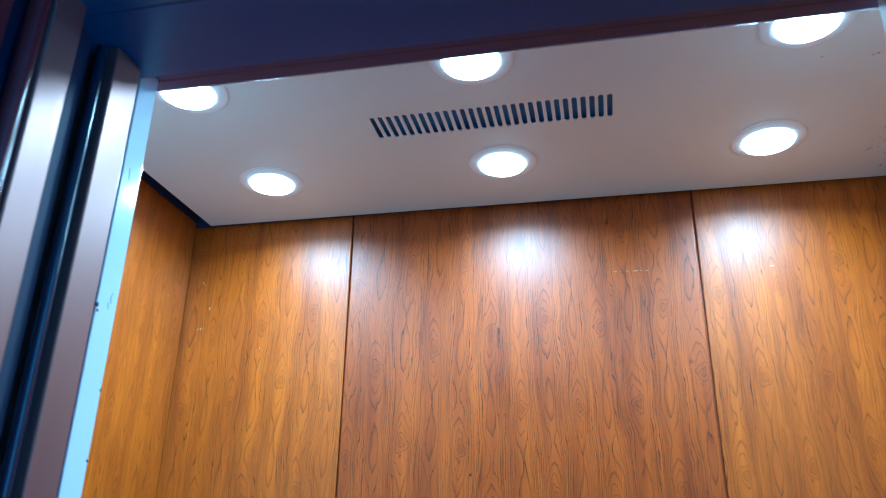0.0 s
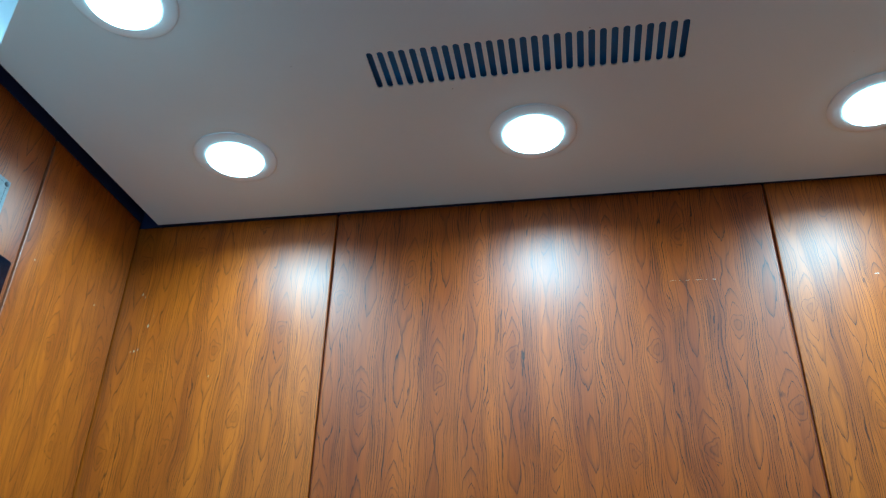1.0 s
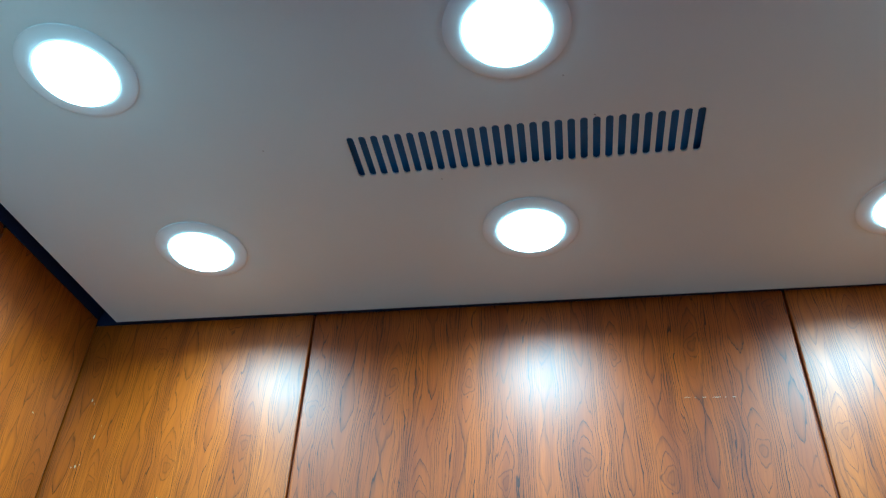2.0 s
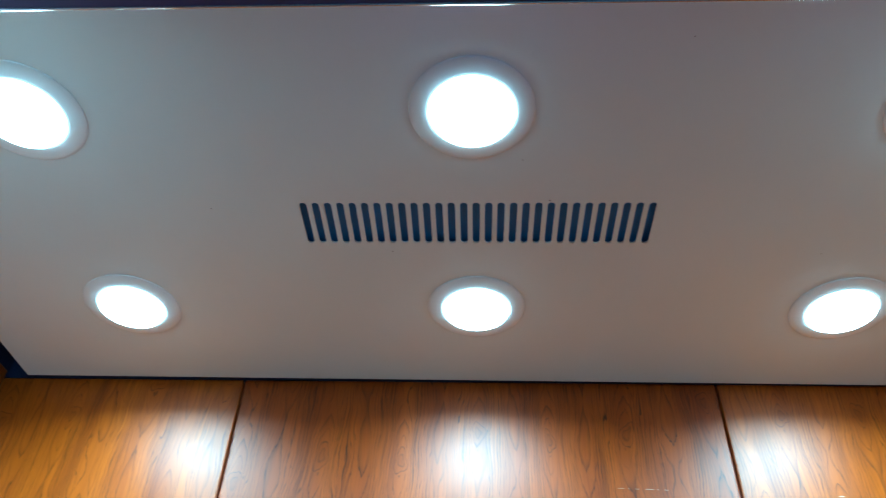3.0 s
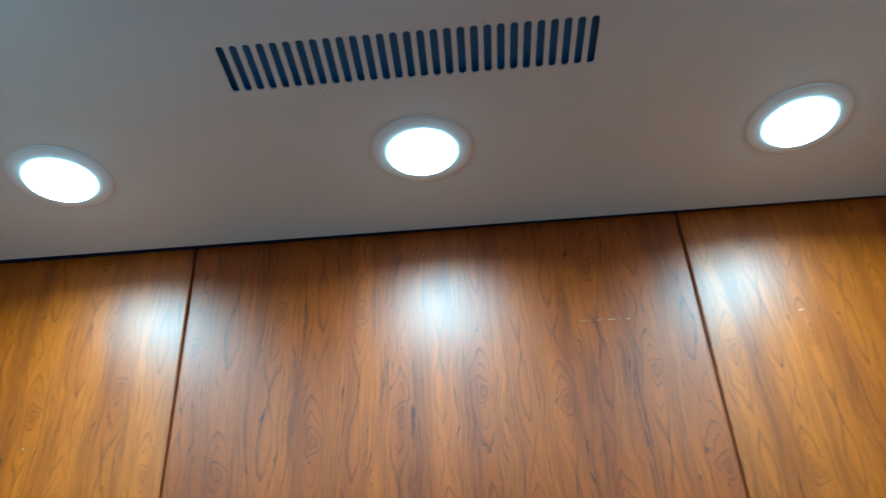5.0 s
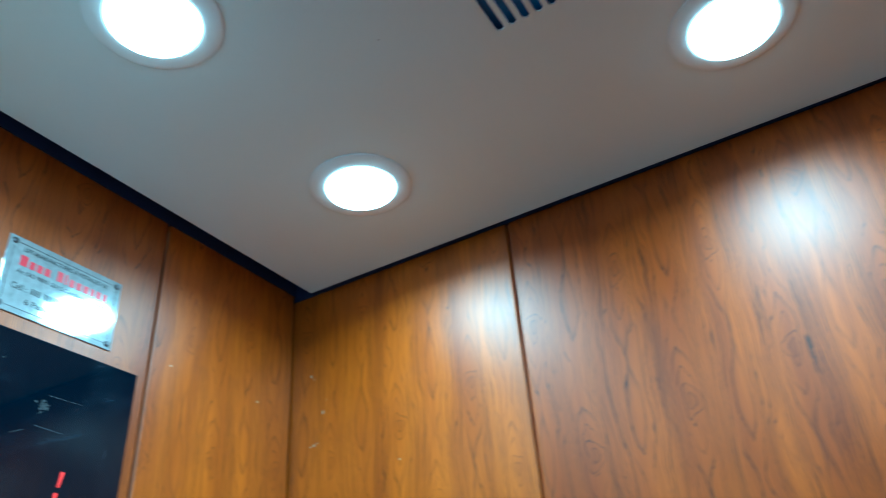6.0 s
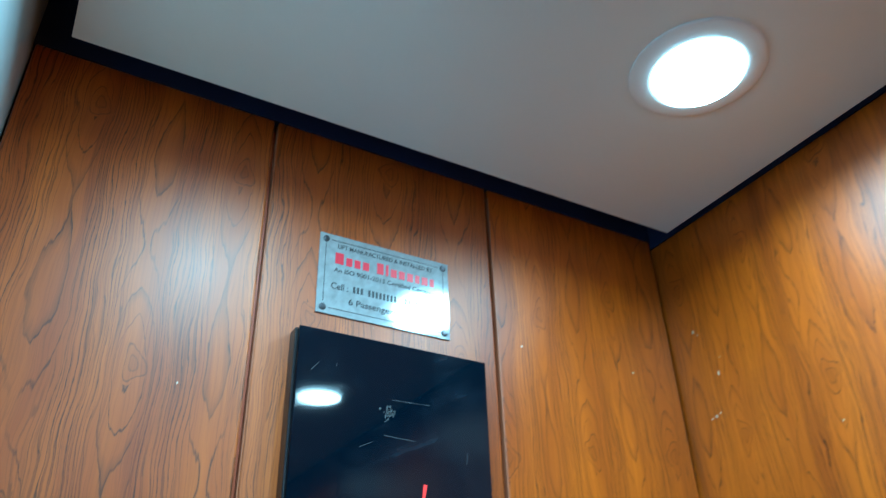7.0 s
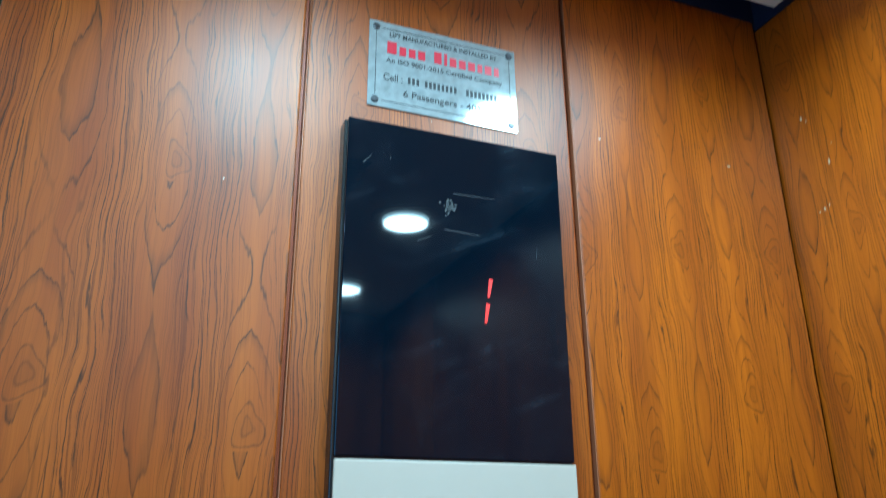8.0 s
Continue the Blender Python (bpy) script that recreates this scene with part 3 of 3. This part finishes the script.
# the maker's name and the telephone numbers stay plain bars
yy = NY0 + 0.0168
for w, tall in ((0.0088, 1), (0.0063, 0), (0.0063, 0), (0.0068, 0), (-0.006, 0), (0.0072, 1), (0.0028, 1), (0.0066, 0), (0.0066, 0), (0.0068, 0), (0.0048, 0), (0.0068, 0), (0.0048, 0)):
    if w < 0:
        yy -= w
        continue
    on_plate("red_bar", slab(PX, PX + 0.0003, yy, yy + w, 2.0497, 2.0497 + (0.0125 if tall else 0.0092), 0.0001, 1), RED, "red enamel bar")
    yy += w + 0.0026
yy = NY0 + 0.0365
for k in range(22):
    if k not in (3, 12, 13):
        on_plate("number_bar", slab(PX, PX + 0.0002, yy, yy + 0.0024, 2.0217, 2.0286), INK, "black printed bar")
    yy += 0.0040
on_plate("number_bar", slab(PX, PX + 0.0002, NY0 + 0.1040, NY0 + 0.1065, 2.0081, 2.0146), INK, "black printed bar")

# ---------- wear: chips in the laminate, scratches, scuffs ----------


def fleck(y_or_x, z, w, h, wall, seed):
    """A small ragged chip on the rear wall (wall 'r') or the side wall ('l')."""
    rnd = random.Random(seed)
    bm = bmesh.new()
    pts = []
    for k in range(7):
        a = 2 * math.pi * k / 7
        r = rnd.uniform(0.5, 1.0)
        pts.append((r * w / 2 * math.cos(a), r * h / 2 * math.sin(a)))
    for d in (0.0, 0.0003):
        ring = []
        for p, q in pts:
            co = (y_or_x + p, YR - d, z + q) if wall == "r" else (XL + d, y_or_x + p, z + q)
            ring.append(bm.verts.new(co))
        bm.faces.new(ring)
    return part("chip", bm, CHIP, rear if wall == "r" else left, "pale chip in the laminate")


for i, (x, z, w, h) in enumerate(((-0.6975, 2.055, 0.003, 0.007), (-0.692, 2.049, 0.0015, 0.004), (-0.6745, 1.995, 0.0025, 0.009), (-0.668, 2.012, 0.0012, 0.003),
                                  (-0.690, 1.9495, 0.004, 0.006), (-0.696, 1.948, 0.003, 0.002), (-0.684, 1.951, 0.0015, 0.004), (-0.547, 1.900, 0.0025, 0.004),
                                  (0.488, 2.020, 0.011, 0.002), (0.693, 1.954, 0.004, 0.008))):
    fleck(x, z, w, h, "r", i)
dash = 0.190
for i, w in enumerate((0.013, 0.004, 0.009, 0.016, 0.003, 0.008)):
    fleck(dash + w / 2, 2.0265 - 0.0003 * i, w, 0.0008, "r", 30 + i)
    dash += w + (0.0022, 0.0058, 0.0030)[i % 3]
for i, (y, z, w, h) in enumerate(((1.273, 2.006, 0.004, 0.003), (1.428, 2.004, 0.006, 0.003), (1.10, 1.99, 0.001, 0.001), (0.93, 1.905, 0.0022, 0.003))):
    fleck(y, z, w, h, "l", 60 + i)

# scratches on the display face
for y0, z0, y1, z1, w in ((1.112, 1.914, 1.150, 1.9145, 0.0005), (1.104, 1.881, 1.135, 1.8795, 0.0006), (1.081, 1.868, 1.093, 1.874, 0.0006),
                          (1.034, 1.929, 1.041, 1.937, 0.0006), (1.187, 1.866, 1.188, 1.876, 0.0005), (1.057, 1.936, 1.0575, 1.939, 0.0006)):
    on_panel("scratch", bar(y0, z0, y1, z1, w, PXF, 0.00012), SCRATCH, "fine pale scratch", face)


def smudge():
    bm = bmesh.new()
    rnd = random.Random(5)
    for _ in range(46):
        y, z = 1.108 + rnd.gauss(0, 0.0022), 1.9015 + rnd.gauss(0, 0.0026)
        r = rnd.uniform(0.0006, 0.0014)
        ring = [bm.verts.new((PXF + 0.0001, y + r * math.cos(a), z + r * math.sin(a))) for a in [k * 1.2566 for k in range(5)]]
        bm.faces.new(ring)
    return bm


on_panel("smudge", smudge(), SMUDGE, "pale finger smudge", face)


def scuffs():
    """Ragged dark outlines where the paint of the ceiling panel has been rubbed."""
    bm = bmesh.new()
    rnd = random.Random(11)

    def stroke(x, y, dx, dy, n, w):
        px, py = x, y
        for _ in range(n):
            qx, qy = px + dx / n + rnd.gauss(0, 0.0022), py + dy / n + rnd.gauss(0, 0.0028)
            d = Vector((qy - py, px - qx, 0)).normalized() * w * rnd.uniform(0.4, 1.0)
            bm.faces.new([bm.verts.new(Vector((a, b, ZC - 0.0003)) + s * d) for a, b, s in ((px, py, -1), (px, py, 1), (qx, qy, 1), (qx, qy, -1))])
            px, py = qx, qy

    # outlines of the rubbed patch, then short hatching inside it and loose ticks along the edge of the panel
    for x, y, dx, dy, n, w in ((0.640, 1.176, 0.012, 0.050, 14, 0.0005), (0.652, 1.170, 0.016, 0.070, 18, 0.0005), (0.640, 1.176, 0.014, -0.010, 6, 0.0006),
                               (0.655, 1.225, 0.012, 0.035, 10, 0.0006), (0.662, 1.235, 0.006, 0.028, 9, 0.0005), (0.664, 1.262, 0.012, 0.034, 10, 0.0006),
                               (0.672, 1.258, 0.008, 0.042, 11, 0.0005), (0.690, 1.34, 0.004, 0.024, 6, 0.0006), (0.686, 1.385, 0.004, 0.018, 6, 0.0006),
                               (0.692, 1.435, 0.004, 0.020, 6, 0.0006)):
        stroke(x, y, dx, dy, n, w)
    for _ in range(64):
        k = rnd.random()
        x, y = 0.647 + 0.024 * k + rnd.gauss(0, 0.0045), 1.172 + 0.126 * k
        stroke(x, y, rnd.gauss(0, 0.002), rnd.uniform(0.004, 0.012), 3, rnd.uniform(0.0002, 0.0005))
    for _ in range(22):
        x, y = 0.662 + rnd.gauss(0, 0.020), 1.30 + rnd.gauss(0, 0.07)
        stroke(min(x, 0.70), y, 0.001, 0.005, 2, 0.0005)
    return bm


def specks():
    """Pin holes and dirt specks in the ceiling panel."""
    bm = bmesh.new()
    for x, y, r in ((0.506, 1.072, 0.0018), (0.050, 1.049, 0.0009), (-0.307, 1.122, 0.0010), (0.083, 1.1095, 0.0012), (0.584, 1.077, 0.0026),
                    (0.578, 1.080, 0.0020), (0.585, 1.433, 0.0011), (0.411, 1.199, 0.0008), (-0.102, 1.196, 0.0011), (0.20, 0.90, 0.0008)):
        ring = [bm.verts.new((x + r * math.cos(a), y + r * 0.8 * math.sin(a), ZC - 0.0003)) for a in [k * math.pi / 4 for k in range(8)]]
        bm.faces.new(ring)
    return bm


tagged(part("dirt_specks", specks(), SPECK, ceiling, "grey pin holes and dirt specks"), kind="stuff")
tagged(part("paint_scuffs", scuffs(), SCUFF, ceiling, "dark ragged scuffs in the ceiling paint"), kind="stuff")
